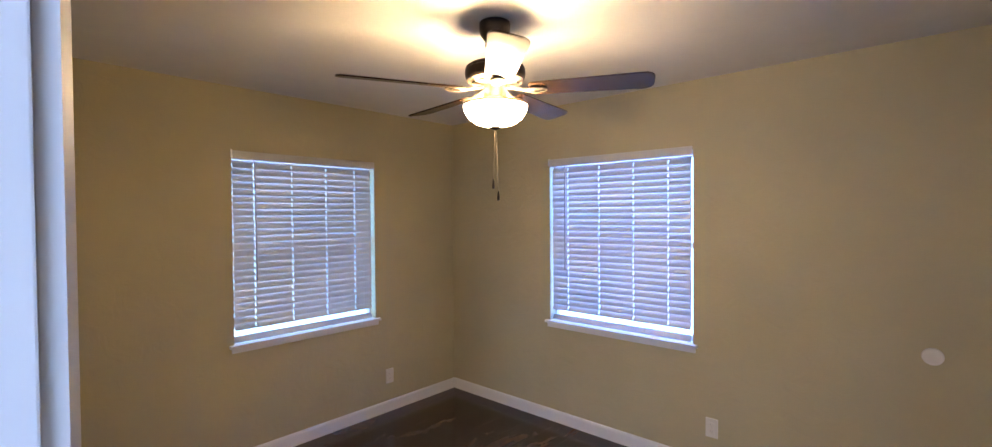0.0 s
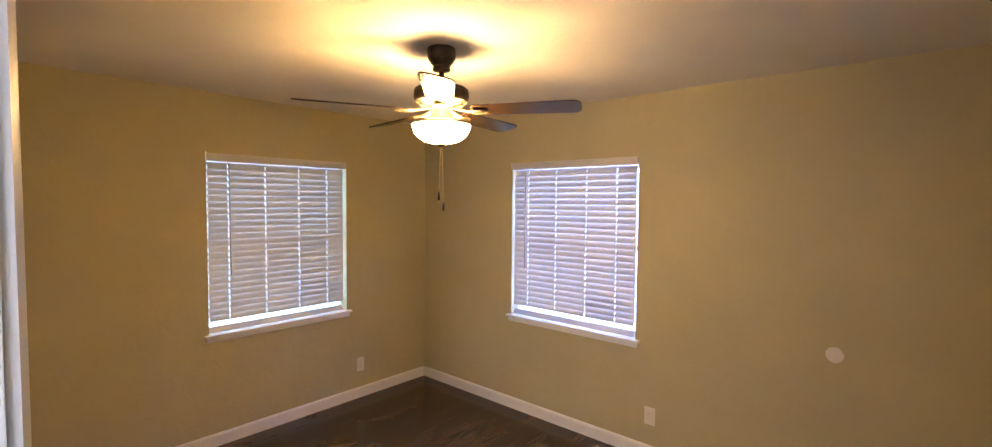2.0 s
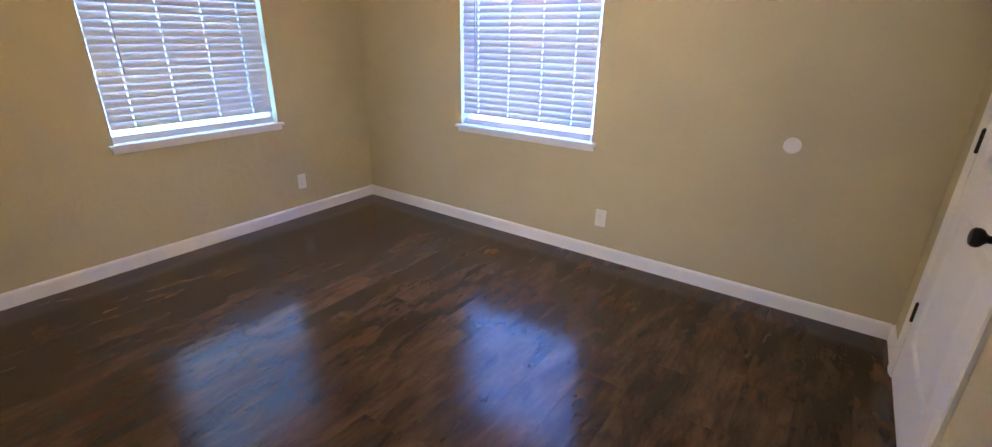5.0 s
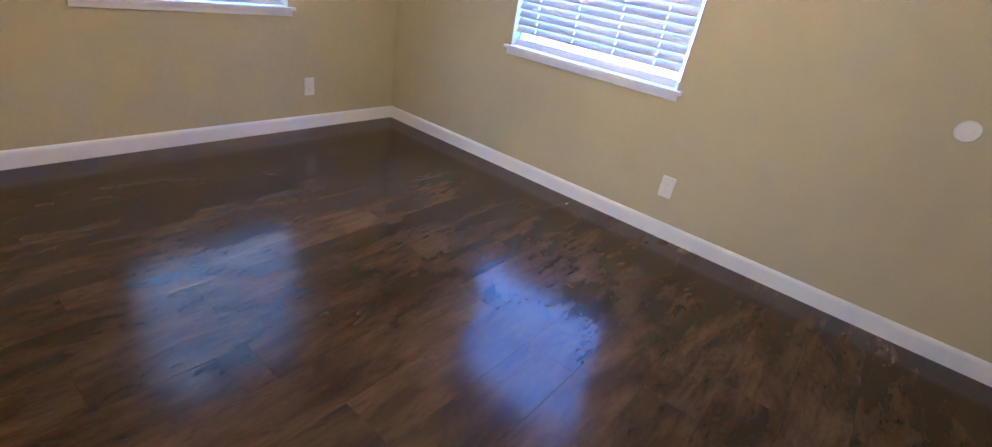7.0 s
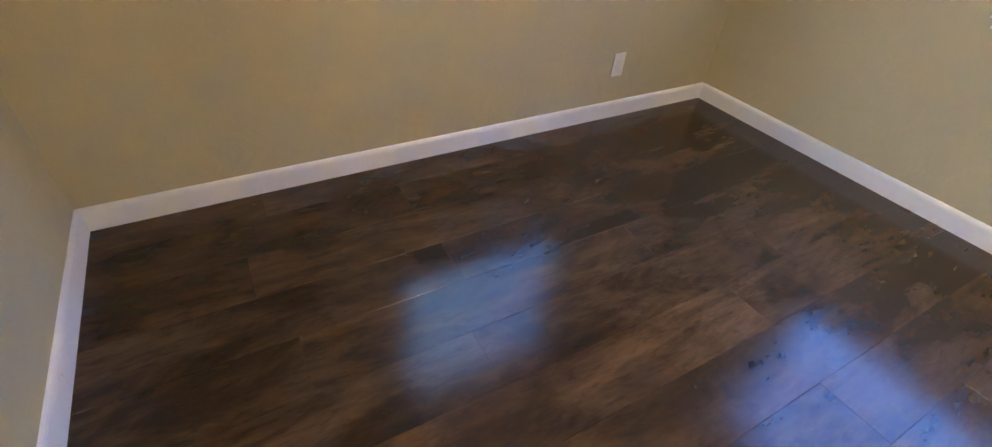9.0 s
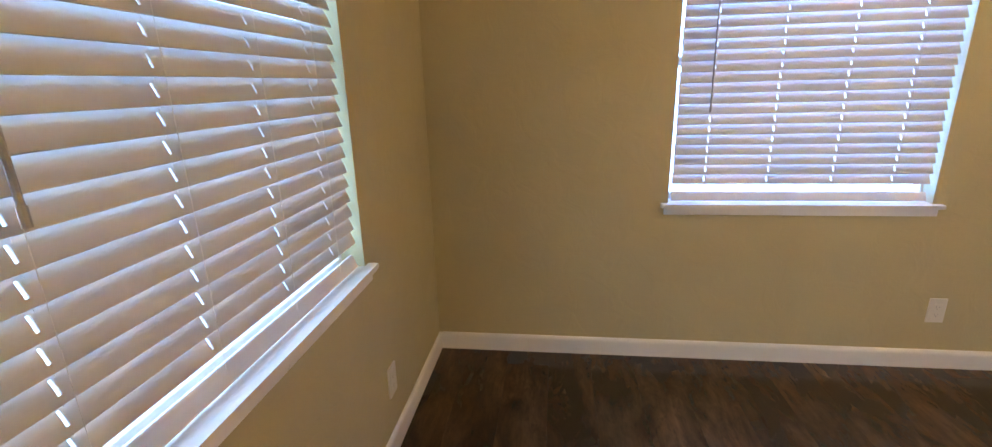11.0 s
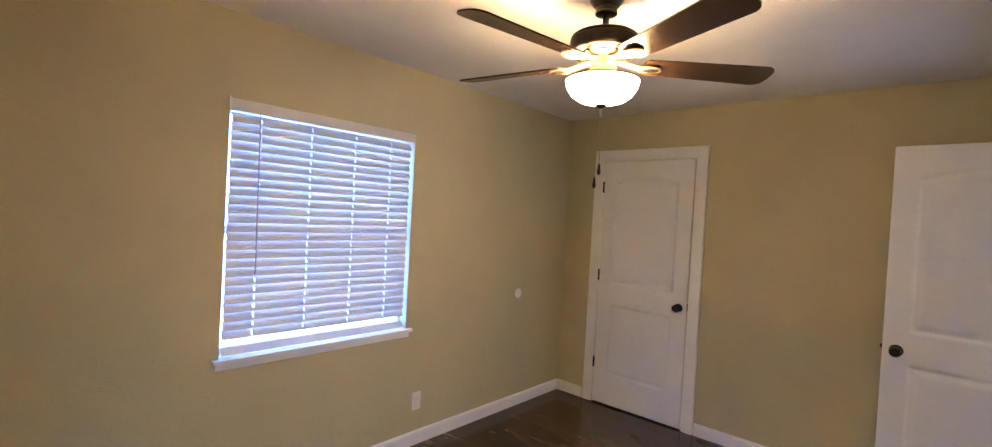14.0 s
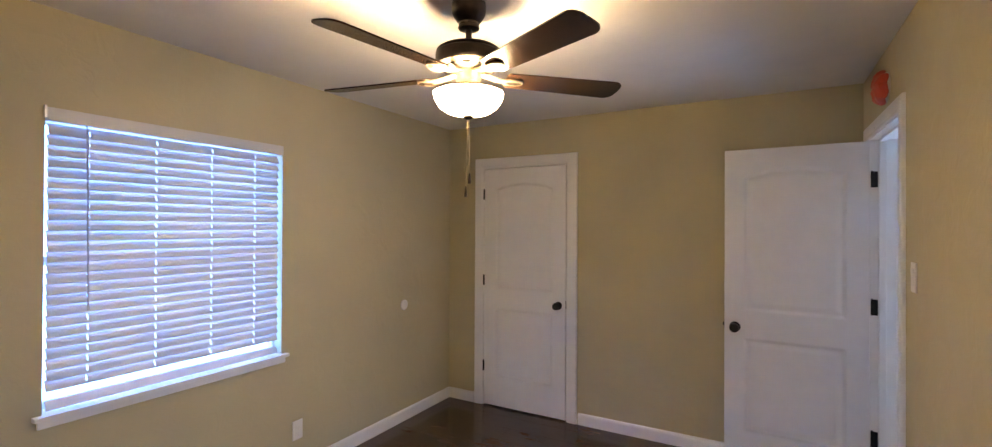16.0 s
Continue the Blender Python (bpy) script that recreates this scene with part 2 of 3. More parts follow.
def wall(name, axis, face, back, u0, u1, z0, z1, holes=(), material=None, label=""):
    """A wall at x or y = face, thick to back, with holes (u0, u1, z0, z1) right through it."""
    us = sorted({u0, u1, *[h[0] for h in holes], *[h[1] for h in holes]})
    vs = sorted({z0, z1, *[h[2] for h in holes], *[h[3] for h in holes]})

    def keep(i, j):
        u, v = (us[i] + us[i + 1]) / 2, (vs[j] + vs[j + 1]) / 2
        return not any(h[0] < u < h[1] and h[2] < v < h[3] for h in holes)

    def place(u, v, s):
        d = back if s else face
        return (d, u, v) if axis == "x" else (u, d, v)

    ob = finish(name, cells(us, vs, keep, place), material or M_WALL)
    return tagged(ob, label, "wall", kind="structure")


# ---- the room ----
floor = tagged(finish("floor", boxed((W - 0.13, S - T, -0.12), (T, T, -0.009)), M_SUB),
               "dark brown hand-scraped laminate plank floor", "floor", kind="structure")
tagged(finish("ceiling", boxed((W - T, S - T, H), (T, T, H + 0.1)), M_CEIL),
       "white knockdown-textured drywall ceiling", "ceiling", kind="structure")
wall("wall_north", "y", 0, T, W - T, T, 0, H, [(*W1, SILL - 0.03, HEAD)], None, "khaki painted textured drywall wall with a window")
wall("wall_east", "x", 0, T, S - T, 0, 0, H, [(*W2, SILL - 0.03, HEAD)], None, "khaki painted textured drywall wall with a window")
wall("wall_south", "y", S, S - T, W - T, 0, 0, H, [(CLOSET[0] - 0.02, CLOSET[1] + 0.02, 0, DOOR_TOP + 0.02)], None,
     "khaki painted drywall wall with a closet door")
wall("wall_west", "x", W, W - T, S, 0, 0, H, [(ENTRY[0] - 0.02, ENTRY[1] + 0.02, 0, DOOR_TOP + 0.025)], None,
     "khaki painted drywall wall with an open doorway")

# closet and hall behind the openings; the hall's daylight opening is added, out of view
HX = -4.35
wall("wall_closet", "y", S - 0.75, S - 0.85, CLOSET[0] - 0.5, T, 0, H, (), None, "plain closet back wall")
wall("wall_closet_west", "x", CLOSET[0] - 0.4, CLOSET[0] - 0.5, S - 0.75, S - T, 0, H, (), None, "plain closet side wall")
wall("wall_closet_east", "x", 0, T, S - 0.75, S - T, 0, H, (), None, "plain closet side wall")
tagged(finish("ceiling_closet", boxed((CLOSET[0] - 0.5, S - 0.85, H), (T, S - T, H + 0.1)), M_CEIL), "plain white closet ceiling", "ceiling", kind="structure")
tagged(finish("floor_closet", boxed((CLOSET[0] - 0.5, S - 0.85, -0.12), (T, S - T, -0.002)), M_PLANK), "dark brown laminate closet floor", "floor", kind="structure")
wall("wall_hall_west", "x", HX, HX - T, -5.2, -1.4, 0, H, [(-5.0, -3.5, 0.5, 2.1)], M_HALLWALL, "unseen white hall wall with an opening added for daylight")
wall("wall_hall_north", "y", -1.4, -1.4 + T, HX - T, W - T, 0, H, (), M_HALLWALL, "plain white hall end wall")
wall("wall_hall_south", "y", -5.2, -5.2 - T, HX - T, W - T, 0, H, (), M_HALLWALL, "plain white hall end wall")
wall("wall_hall_east", "x", W - T + 0.001, W - T - 0.003, -5.2, S - T, 0, H, (), M_HALLWALL, "plain white hall wall")
tagged(finish("ceiling_hall", boxed((HX - T, -5.2 - T, H), (W - T, -1.4 + T, H + 0.1)), M_CEIL), "plain white hall ceiling", "ceiling", kind="structure")
tagged(finish("floor_hall", boxed((HX, -5.2, -0.12), (W - 0.13, -1.4, 0)), M_PLANK), "dark brown laminate hall floor", "floor", kind="structure")
ground = tagged(finish("ground", boxed((-60, -60, -0.7), (60, 60, -0.45)), M_LAWN), "mown green lawn round the house", "ground", kind="structure")


def backdrop(name, a, b, z1, material, label):
    """A plain upright sheet of bright distance from a to b (x, y), facing to the left of that way."""
    bm = bmesh.new()
    bm.faces.new([bm.verts.new((*p, z)) for p, z in ((a, -0.45), (b, -0.45), (b, z1), (a, z1))])
    me = bpy.data.meshes.new(name)
    bm.to_mesh(me)
    bm.free()
    me.materials.append(material)
    material.cycles.emission_sampling = "FRONT"
    tagged(new(name, me), label, "backdrop", kind="structure")


# emissive sheets in sky blue throw the daylight in through the openings
backdrop("backdrop_north", (-4.4, 1.6), (2.6, 1.6), 5.0,
         distance_material("north_distance", (0.20, 0.44, 0.92), (0.16, 0.39, 1.0), (0.13, 0.35, 1.0), WINDOW_SKY * 1.9, 0, 0.35),
         "glowing sheet of bright hazy sky")
backdrop("backdrop_east", (1.6, 1.5), (1.6, -4.8), 5.0,
         distance_material("east_distance", (0.20, 0.39, 1.0), (0.15, 0.34, 1.0), (0.12, 0.31, 1.0), WINDOW_SKY * 3.3),
         "glowing sheet of bright hazy blue sky")
# added outside the unseen hall so that bluish light reaches the doorway lining
backdrop("backdrop_west", (HX - 1.45, -7.0), (HX - 1.45, -1.4), 5.0,
         distance_material("west_distance", (0.38, 0.56, 1.0), (0.38, 0.56, 1.0), (0.38, 0.56, 1.0), HALL_SKY * 1.15),
         "glowing sheet of bright hazy blue sky")


# ---- baseboards ----
def baseboard(name, a, b, inward):
    """A run of baseboard from a to b (x, y); inward is the unit vector into the room."""
    a, b, n = Vector((*a, 0)), Vector((*b, 0)), Vector((*inward, 0))
    prof = [(0, 0), (0.013, 0), (0.013, 0.070), (0.0115, 0.079), (0.008, 0.086), (0.0035, 0.0905), (0, 0.0905)]
    bm = bmesh.new()
    ends = [[bm.verts.new(p + n * d + Vector((0, 0, z + 0.001))) for d, z in prof] for p in (a, b)]
    k = len(prof)
    for i in range(k):
        bm.faces.new([ends[0][i], ends[0][(i + 1) % k], ends[1][(i + 1) % k], ends[1][i]])
    bm.faces.new(ends[0])
    bm.faces.new(ends[1])
    return tagged(finish(name, bm, M_TRIM), "white painted wooden baseboard with eased top", "baseboard", kind="structure")


CAS = 0.088
baseboard("baseboard_north", (W, 0), (0, 0), (0, -1))
baseboard("baseboard_east", (0, -0.013), (0, S + 0.013), (-1, 0))
baseboard("baseboard_south_closet_side", (0, S), (CLOSET[1] + 0.018 + CAS, S), (0, 1))
baseboard("baseboard_south", (CLOSET[0] - 0.018 - CAS, S), (W, S), (0, 1))
baseboard("baseboard_west", (W, ENTRY[1] + 0.018 + 0.066), (W, -0.013), (1, 0))
baseboard("baseboard_west_corner", (W, S + 0.013), (W, ENTRY[0] - 0.018 - 0.066), (1, 0))


# ---- windows ----
def window(name, m, width, label):
    """A double-hung vinyl window in its reveal with stool and apron. Local x runs along the wall, y outwards, z up from the floor."""
    w = thing(name, m, label, "window")
    w["kind"] = "structure"
    half, z0, z1 = width / 2, SILL, HEAD
    y0, y1 = 0.072, 0.116
    bm = bmesh.new()
    fw, fb = 0.013, 0.030
    for lo, hi in (((-half + 0.001, y0, z0), (-half + fw, y1, z1 - 0.001)), ((half - fw, y0, z0), (half - 0.001, y1, z1 - 0.001)),
                   ((-half + fw, y0, z1 - 0.045), (half - fw, y1, z1 - 0.001)), ((-half + fw, y0, z0), (half - fw, y1, z0 + fb))):
        add_box(bm, lo, hi, 0.003)
    part("window_frame", bm, M_VINYL, w)
    mid = (z0 + z1) / 2
    part("meeting_rail", boxed((-half + fw, y0 + 0.006, mid - 0.02), (half - fw, y1 - 0.006, mid + 0.02), 0.003), M_VINYL, w)
    for zz0, zz1, y in ((z0 + fb, mid - 0.02, 0.088), (mid + 0.02, z1 - 0.045, 0.100)):
        g = part("pane", boxed((-half + fw, y, zz0), (half - fw, y + 0.004, zz1)), M_GLASS, w)
        g.visible_shadow = False
    # stool with horns over an apron
    bm = bmesh.new()
    us = [-half - 0.032, -half + 0.001, half - 0.001, half + 0.032]
    ys = [-0.034, -0.0005, 0.072]
    bm2 = cells(us, ys, lambda i, j: j == 0 or i == 1, lambda u, v, s: (u, v, z0 if s else z0 - 0.018))
    bm.free()
    top_edges = [e for e in bm2.edges if all(abs(v.co.y + 0.034) < 1e-5 for v in e.verts) and abs(e.verts[0].co.z - e.verts[1].co.z) < 1e-6]
    bmesh.ops.bevel(bm2, geom=top_edges, offset=0.006, segments=3, profile=0.5, affect="EDGES")
    part("window_sill", bm2, M_TRIM, w, "white painted wooden stool with horns")
    part("apron", boxed((-half - 0.018, -0.016, z0 - 0.018 - 0.034), (half + 0.018, -0.0005, z0 - 0.0185), 0.003), M_TRIM, w)
    return w


def blind(m, width, tilt, shift, label):
    """A two-inch faux-wood blind. tilt: degrees of the slats; positive when their room-side edge is up. shift: how far they hang off centre."""
    b = thing("window_blind", m, label, "window blind", "blinds")
    half = width / 2
    yc = 0.024
    # valance with returned ends and the head rail behind
    part("valance", boxed((-half - 0.008, -0.013, HEAD - 0.040), (half + 0.006, -0.001, HEAD + 0.014), 0.003), M_SLAT, b)
    part("head_rail", boxed((-half, 0.006, HEAD - 0.040), (half, 0.056, HEAD - 0.004), 0.002), M_VINYL, b)
    part("bracket", boxed((-half - 0.016, -0.014, HEAD - 0.030), (-half - 0.0085, -0.001, HEAD + 0.020), 0.001), M_STEEL, b, "bare metal end bracket")
    # slat: crowned strip with routed cord holes
    L, TH = width - 0.012, 0.0028
    xs = [-L / 2, L / 2]
    cords = [(-0.5 + f) * L for f in (0.13, 0.38, 0.63, 0.86)]
    for c in cords:
        xs += [c - 0.0026, c + 0.0026]
    xs.sort()
    ds = [-0.025, -0.0125, 0.0, 0.0105, 0.025]

    def keep(i, j):
        c = (xs[i] + xs[i + 1]) / 2
        return not (j in (1, 2) and any(abs(c - k) < 0.002 for k in cords))

    bm = cells(xs, ds, keep, lambda u, v, s: (u, v, 0.0024 * (1 - (v / 0.025) ** 2) + (TH if s else 0)))
    bmesh.ops.recalc_face_normals(bm, faces=bm.faces)
    me = bpy.data.meshes.new("slat")
    bm.to_mesh(me)
    bm.free()
    me.shade_smooth()
    me.set_sharp_from_angle(angle=radians(35))
    me.materials.append(M_SLAT)
    zb = SILL + 0.013
    pitch, n = 0.0437, 0
    z = zb + 0.093
    while z < HEAD - 0.052:
        s = new("slat" if n == 0 else f"slat.{n:03d}", me)
        s.parent = b
        s.matrix_basis = pose(shift + random.uniform(-0.0015, 0.0015), yc, z, -tilt + random.uniform(-0.35, 0.35), random.uniform(-0.04, 0.04), 0)
        z += pitch
        n += 1
    bm = boxed((-L / 2, -0.021, -0.007), (L / 2, 0.021, 0.007), 0.004)
    r = part("bottom_rail", bm, M_SLAT, b)
    r.matrix_basis = pose(shift, yc, zb + 0.013, -tilt, 0, 0)
    for c in cords:
        bm = rod((c, yc - 0.021, zb + 0.03), (c, yc - 0.021, HEAD - 0.04), 0.0006, 6)
        part("ladder_cord", bm, M_CORD, b)
        bm = rod((c, yc, zb + 0.03), (c, yc, HEAD - 0.04), 0.0005, 6)
        part("lift_cord", bm, M_CORD, b)
    bm = rod((-half + 0.128, -0.004, HEAD - 0.050), (-half + 0.134, -0.009, HEAD - 0.80), 0.0042, 8)
    wand = part("tilt_wand", bm, M_WAND, b, "thin grey plastic tilt wand")
    part("wand_tip", rod((-half + 0.134, -0.009, HEAD - 0.825), (-half + 0.134, -0.009, HEAD - 0.80), 0.0055, 8), M_WAND, wand)
    part("wand_hook", rod((-half + 0.128, -0.004, HEAD - 0.053), (-half + 0.128, 0.008, HEAD - 0.036), 0.002, 6), M_BRONZE, wand)
    return b


m1 = pose((W1[0] + W1[1]) / 2, 0, 0)
m2 = pose(0, (W2[0] + W2[1]) / 2, 0, 0, 0, -90)
window("window_1", m1, W1[1] - W1[0], "white double-hung vinyl window with wooden stool and apron")
window("window_2", m2, W2[1] - W2[0], "white double-hung vinyl window with wooden stool and apron")
blind(m1, W1[1] - W1[0] - 0.020, -67, -0.008, "white faux-wood blind tilted nearly shut over the garden-side window")
blind(m2, W2[1] - W2[0] - 0.020, -64, -0.001, "white faux-wood blind tilted nearly shut against bright daylight")


# ---- doors ----
def leaf_mesh(width, height, thick):
    """A moulded two-panel door skin with an arched upper panel; x along the width, -y is the shown face, z up."""
    du = 0.0068
    nu, nv = int(width / du), int(height / du)
    u = np.linspace(0, width, nu + 1)
    v = np.linspace(0, height, nv + 1)
    U, V = np.meshgrid(u, v, indexing="ij")
    x0, x1 = 0.112, width - 0.112

    def signed(z0, z1, arch):
        mid, hw = (x0 + x1) / 2, (x1 - x0) / 2
        top = z1 - arch * ((U - mid) / hw) ** 2
        return np.minimum(np.minimum(U - x0, x1 - U), np.minimum(V - z0, top - V))

    d = np.maximum(signed(1.010, height - 0.125, 0.050), signed(0.245, 0.835, 0.0))
    depth = np.interp(d, [-1, 0, 0.006, 0.013, 0.020, 0.044, 0.052, 1], [0, 0, 0.0035, 0.0085, 0.0095, 0.0035, 0.0022, 0.0022])
    lines = 0.0006 * (np.abs(((U - width / 2) / 0.085) % 1 - 0.5) > 0.47) * (d > 0.055)
    Y = -thick / 2 + depth + lines
    front = np.stack([U, Y, V], -1).reshape(-1, 3)
    idx = np.arange((nu + 1) * (nv + 1)).reshape(nu + 1, nv + 1)
    quads = np.stack([idx[:-1, :-1], idx[1:, :-1], idx[1:, 1:], idx[:-1, 1:]], -1).reshape(-1, 4)
    border = np.concatenate([idx[:, 0], idx[-1, 1:], idx[-2::-1, -1], idx[0, -2:0:-1]])
    back = front[border].copy()
    back[:, 1] = thick / 2
    n0, k = len(front), len(border)
    b2 = n0 + np.arange(k)
    sides = np.stack([border, b2, np.roll(b2, -1), np.roll(border, -1)], -1)
    faces = quads.tolist() + sides.tolist() + [b2.tolist()]
    me = bpy.data.meshes.new("leaf")
    me.from_pydata(np.concatenate([front, back]).tolist(), [], faces)
    me.materials.append(M_DOOR)
    me.shade_smooth()
    me.set_sharp_from_angle(angle=radians(40))
    return me


def knob(parent, x, z, thick, side=-1):
    """A round knob on a rose, on the face at side * y."""
    turn = pose(x, side * thick / 2, z, 90 if side < 0 else -90)
    prof = [(0, 0), (0.032, 0), (0.0325, 0.003), (0.030, 0.008), (0.014, 0.011), (0.0115, 0.016), (0.0115, 0.032), (0.016, 0.038),
            (0.0250, 0.045), (0.0290, 0.054), (0.0280, 0.063), (0.0225, 0.070), (0.010, 0.0735), (0, 0.074)]
    k = part("door_knob", lathe(prof, 32, turn), M_BLACK, parent, "round oil-rubbed black knob", True)
    return k


def hinge(parent, x, z, y, leaf_side, open_leaf=False):
    """A barrel hinge; when open_leaf, the jamb plate shows."""
    bm = bmesh.new()
    for i in range(5):
        a = z - 0.045 + i * 0.018
        add_lathe(bm, [(0, a), (0.0062, a), (0.0068, a + 0.001), (0.0068, a + 0.0165), (0.0062, a + 0.0175), (0, a + 0.0175)], 14, pose(x, y, 0))
    add_lathe(bm, [(0, z + 0.045), (0.0045, z + 0.045), (0.004, z + 0.049), (0, z + 0.0505)], 12, pose(x, y, 0))
    add_box(bm, (x - 0.007, y + 0.0025, z - 0.044), (x + 0.007, y + 0.0045, z + 0.044))
    h = part("hinge", bm, M_BLACK, parent, "black barrel hinge", True)
    return h


def casing(name, axis, face, out, u0, u1, top, width, label, thick=0.019):
    """Moulded casing round an opening u0..u1, out is the sign of the way into the room."""
    c = tagged(new(name), label, "door casing")
    c["kind"] = "structure"
    prof = [(0, 0), (0, thick * 0.55), (0.006, thick * 0.72), (0.016, thick * 0.72), (0.022, thick * 0.9), (width * 0.55, thick),
            (width - 0.006, thick), (width, thick - 0.006), (width, 0)]

    def piece(nm, base, along, across):
        bm = bmesh.new()
        ends = []
        for end in (0, 1):
            ring = []
            for w, d in prof:
                u, z = base
                du, dz = across[0] * w, across[1] * w
                if nm == "head_casing":
                    uu = (u0 - w) if end == 0 else (u1 + w)
                    zz = top + w
                else:
                    uu = u + du
                    zz = 0.001 if end == 0 else top + w
                p = (face + out * (d + 0.0005), uu, zz) if axis == "x" else (uu, face + out * (d + 0.0005), zz)
                ring.append(bm.verts.new(p))
            ends.append(ring)
        k = len(prof)
        for i in range(k):
            bm.faces.new([ends[0][i], ends[0][(i + 1) % k], ends[1][(i + 1) % k], ends[1][i]])
        bm.faces.new(ends[0])
        bm.faces.new(ends[1])
        part(nm, bm, M_TRIM, c)

    piece("side_casing", (u0, 0), None, (-1, 0))
    piece("side_casing", (u1, 0), None, (1, 0))
    piece("head_casing", (0, top), None, (0, 1))
    return c


def jamb(name, axis, u0, u1, d0, d1, top, stop_at, label):
    """Door lining between the planes d0 and d1 with a stop."""
    j = tagged(new(name), label, "door jamb")
    j["kind"] = "structure"

    def put(nm, lo, hi, bev=0.0015):
        (ua, da, za), (ub, db, zb) = lo, hi
        bm = boxed((min(da, db), ua, za), (max(da, db), ub, zb), bev) if axis == "x" else boxed((ua, min(da, db), za), (ub, max(da, db), zb), bev)
        part(nm, bm, M_TRIM, j)

    put("side_jamb", (u0 - 0.019, d0, 0.001), (u0, d1, top))
    put("side_jamb", (u1, d0, 0.001), (u1 + 0.019, d1, top))
    put("head_jamb", (u0 - 0.019, d0, top), (u1 + 0.019, d1, top + 0.019))
    s0, s1 = stop_at
    put("stop", (u0, s0, 0.001), (u0 + 0.011, s1, top - 0.011), 0.003)
    put("stop", (u1 - 0.011, s0, 0.001), (u1, s1, top - 0.011), 0.003)
    put("stop", (u0, s0, top - 0.011), (u1, s1, top), 0.003)
    return j


# closet door: shut, hinged on the side towards the east wall
cw = CLOSET[1] - CLOSET[0]
casing("trim_closet", "y", S, 1, CLOSET[0] - 0.008, CLOSET[1] + 0.008, DOOR_TOP + 0.008, CAS, "white painted wooden closet door casing")
jamb("door_frame_closet", "y", CLOSET[0] - 0.005, CLOSET[1] + 0.004, S - T, S, DOOR_TOP + 0.006, (S - 0.062, S - 0.028), "white painted closet door lining")
# local x runs from the hinge to the latch, as seen from the room
door = thing("closet_door", pose(CLOSET[1], S - 0.008, 0, 0, 0, 180), "closed white moulded two-panel closet door with arched top panel", "door")
leaf = new("leaf", leaf_mesh(cw, DOOR_TOP - 0.016, 0.035))
leaf.parent = door
leaf.location = (0, 0, 0.012)
knob(door, cw - 0.062, 0.918, 0.035)
for z in (1.829, 1.087, 0.344):
    hinge(door, -0.004, z, -0.0225, 1)
part("strike_plate", boxed((cw + 0.0005, -0.020, 0.90), (cw + 0.006, -0.0165, 0.96), 0.001), M_BLACK, door, "black latch strike plate")

# entry door: open at a right angle, standing off the south wall
casing("trim_entry", "x", W, 1, ENTRY[0] - 0.006, ENTRY[1] + 0.006, DOOR_TOP + 0.012, 0.066, "white painted wooden doorway casing")
jamb("door_frame_entry", "x", ENTRY[0], ENTRY[1], W - T, W, DOOR_TOP + 0.006, (W - 0.075, W - 0.040), "white painted doorway lining with a stop")
casing("trim_entry_hall", "x", W - T - 0.003, -1, ENTRY[0] - 0.006, ENTRY[1] + 0.006, DOOR_TOP + 0.012, 0.066, "white painted wooden doorway casing")
ew = ENTRY[1] - ENTRY[0] - 0.006
# seen from the room's middle, the hinges stand at the wall and the knob at the free edge
door = thing("entry_door", pose(W - 0.006, ENTRY[0] - 0.020, 0, 0, 0, -2.0), "open white moulded two-panel bedroom door with arched top panel", "door")
me = leaf_mesh(ew, DOOR_TOP - 0.010, 0.035)
for v in me.vertices:
    v.co.y = -v.co.y
me.flip_normals()
leaf = new("leaf", me)
leaf.parent = door
leaf.location = (0, 0, 0.014)
knob(door, ew - 0.062, 0.918, 0.035, 1)
for z in (1.829, 1.105, 0.36):
    h = hinge(door, -0.006, z, 0.020, 1)
    part("hinge_plate", boxed((-0.032, 0.0205, z - 0.045), (-0.013, 0.0230, z + 0.045), 0.001), M_BLACK, h)
part("latch", boxed((ew - 0.0005, -0.011, 0.90), (ew + 0.002, 0.011, 0.957), 0.0008), M_BLACK, door, "black latch plate")
part("latch_bolt", boxed((ew + 0.001, -0.006, 0.918), (ew + 0.010, 0.006, 0.938), 0.002), M_BLACK, door, "black latch bolt")


# ---- wall fittings ----
def outlet(m, label):
    """A rectangular receptacle in a screwless plate. Local -y faces the room."""
    o = thing("wall_outlet", m, label, "outlet", "outlets")
    part("plate", boxed((-0.036, -0.0075, -0.0585), (0.036, -0.0004, 0.0585), 0.0022, 3), M_PLATE, o)
    face = part("receptacle", boxed((-0.0165, -0.0085, -0.0335), (0.0165, -0.0066, 0.0335), 0.0012), M_PLATE, o)
    for zc in (-0.018, 0.018):
        for dx, hh in ((-0.0065, 0.0045), (0.0065, 0.0038)):
            part("slot", boxed((dx - 0.0009, -0.0089, zc - hh), (dx + 0.0009, -0.0084, zc + hh)), M_DARK, face)
        part("ground_hole", lathe([(0, 0), (0.0022, 0), (0.0022, 0.0005), (0, 0.0005)], 10, pose(0, -0.0084, zc - 0.009, 90)), M_DARK, face)
    return o


outlet(pose(-0.724, 0, 0.291), "white plastic wall outlet above the baseboard")
outlet(pose(0, -2.305, 0.291, 0, 0, -90), "white plastic wall outlet below the window")
outlet(pose(W, -1.57, 0.291, 0, 0, 90), "white plastic wall outlet above the baseboard")

sw = thing("light_switch", pose(W, -2.76, 1.36, 0, 0, 90), "white rocker light switch beside the doorway", "switch")
part("plate", boxed((-0.036, -0.0065, -0.0585), (0.036, -0.0004, 0.0585), 0.0028, 3), M_PLATE, sw)
bm = boxed((-0.0165, -0.0095, -0.0335), (0.0165, -0.0066, 0.0335), 0.0012)
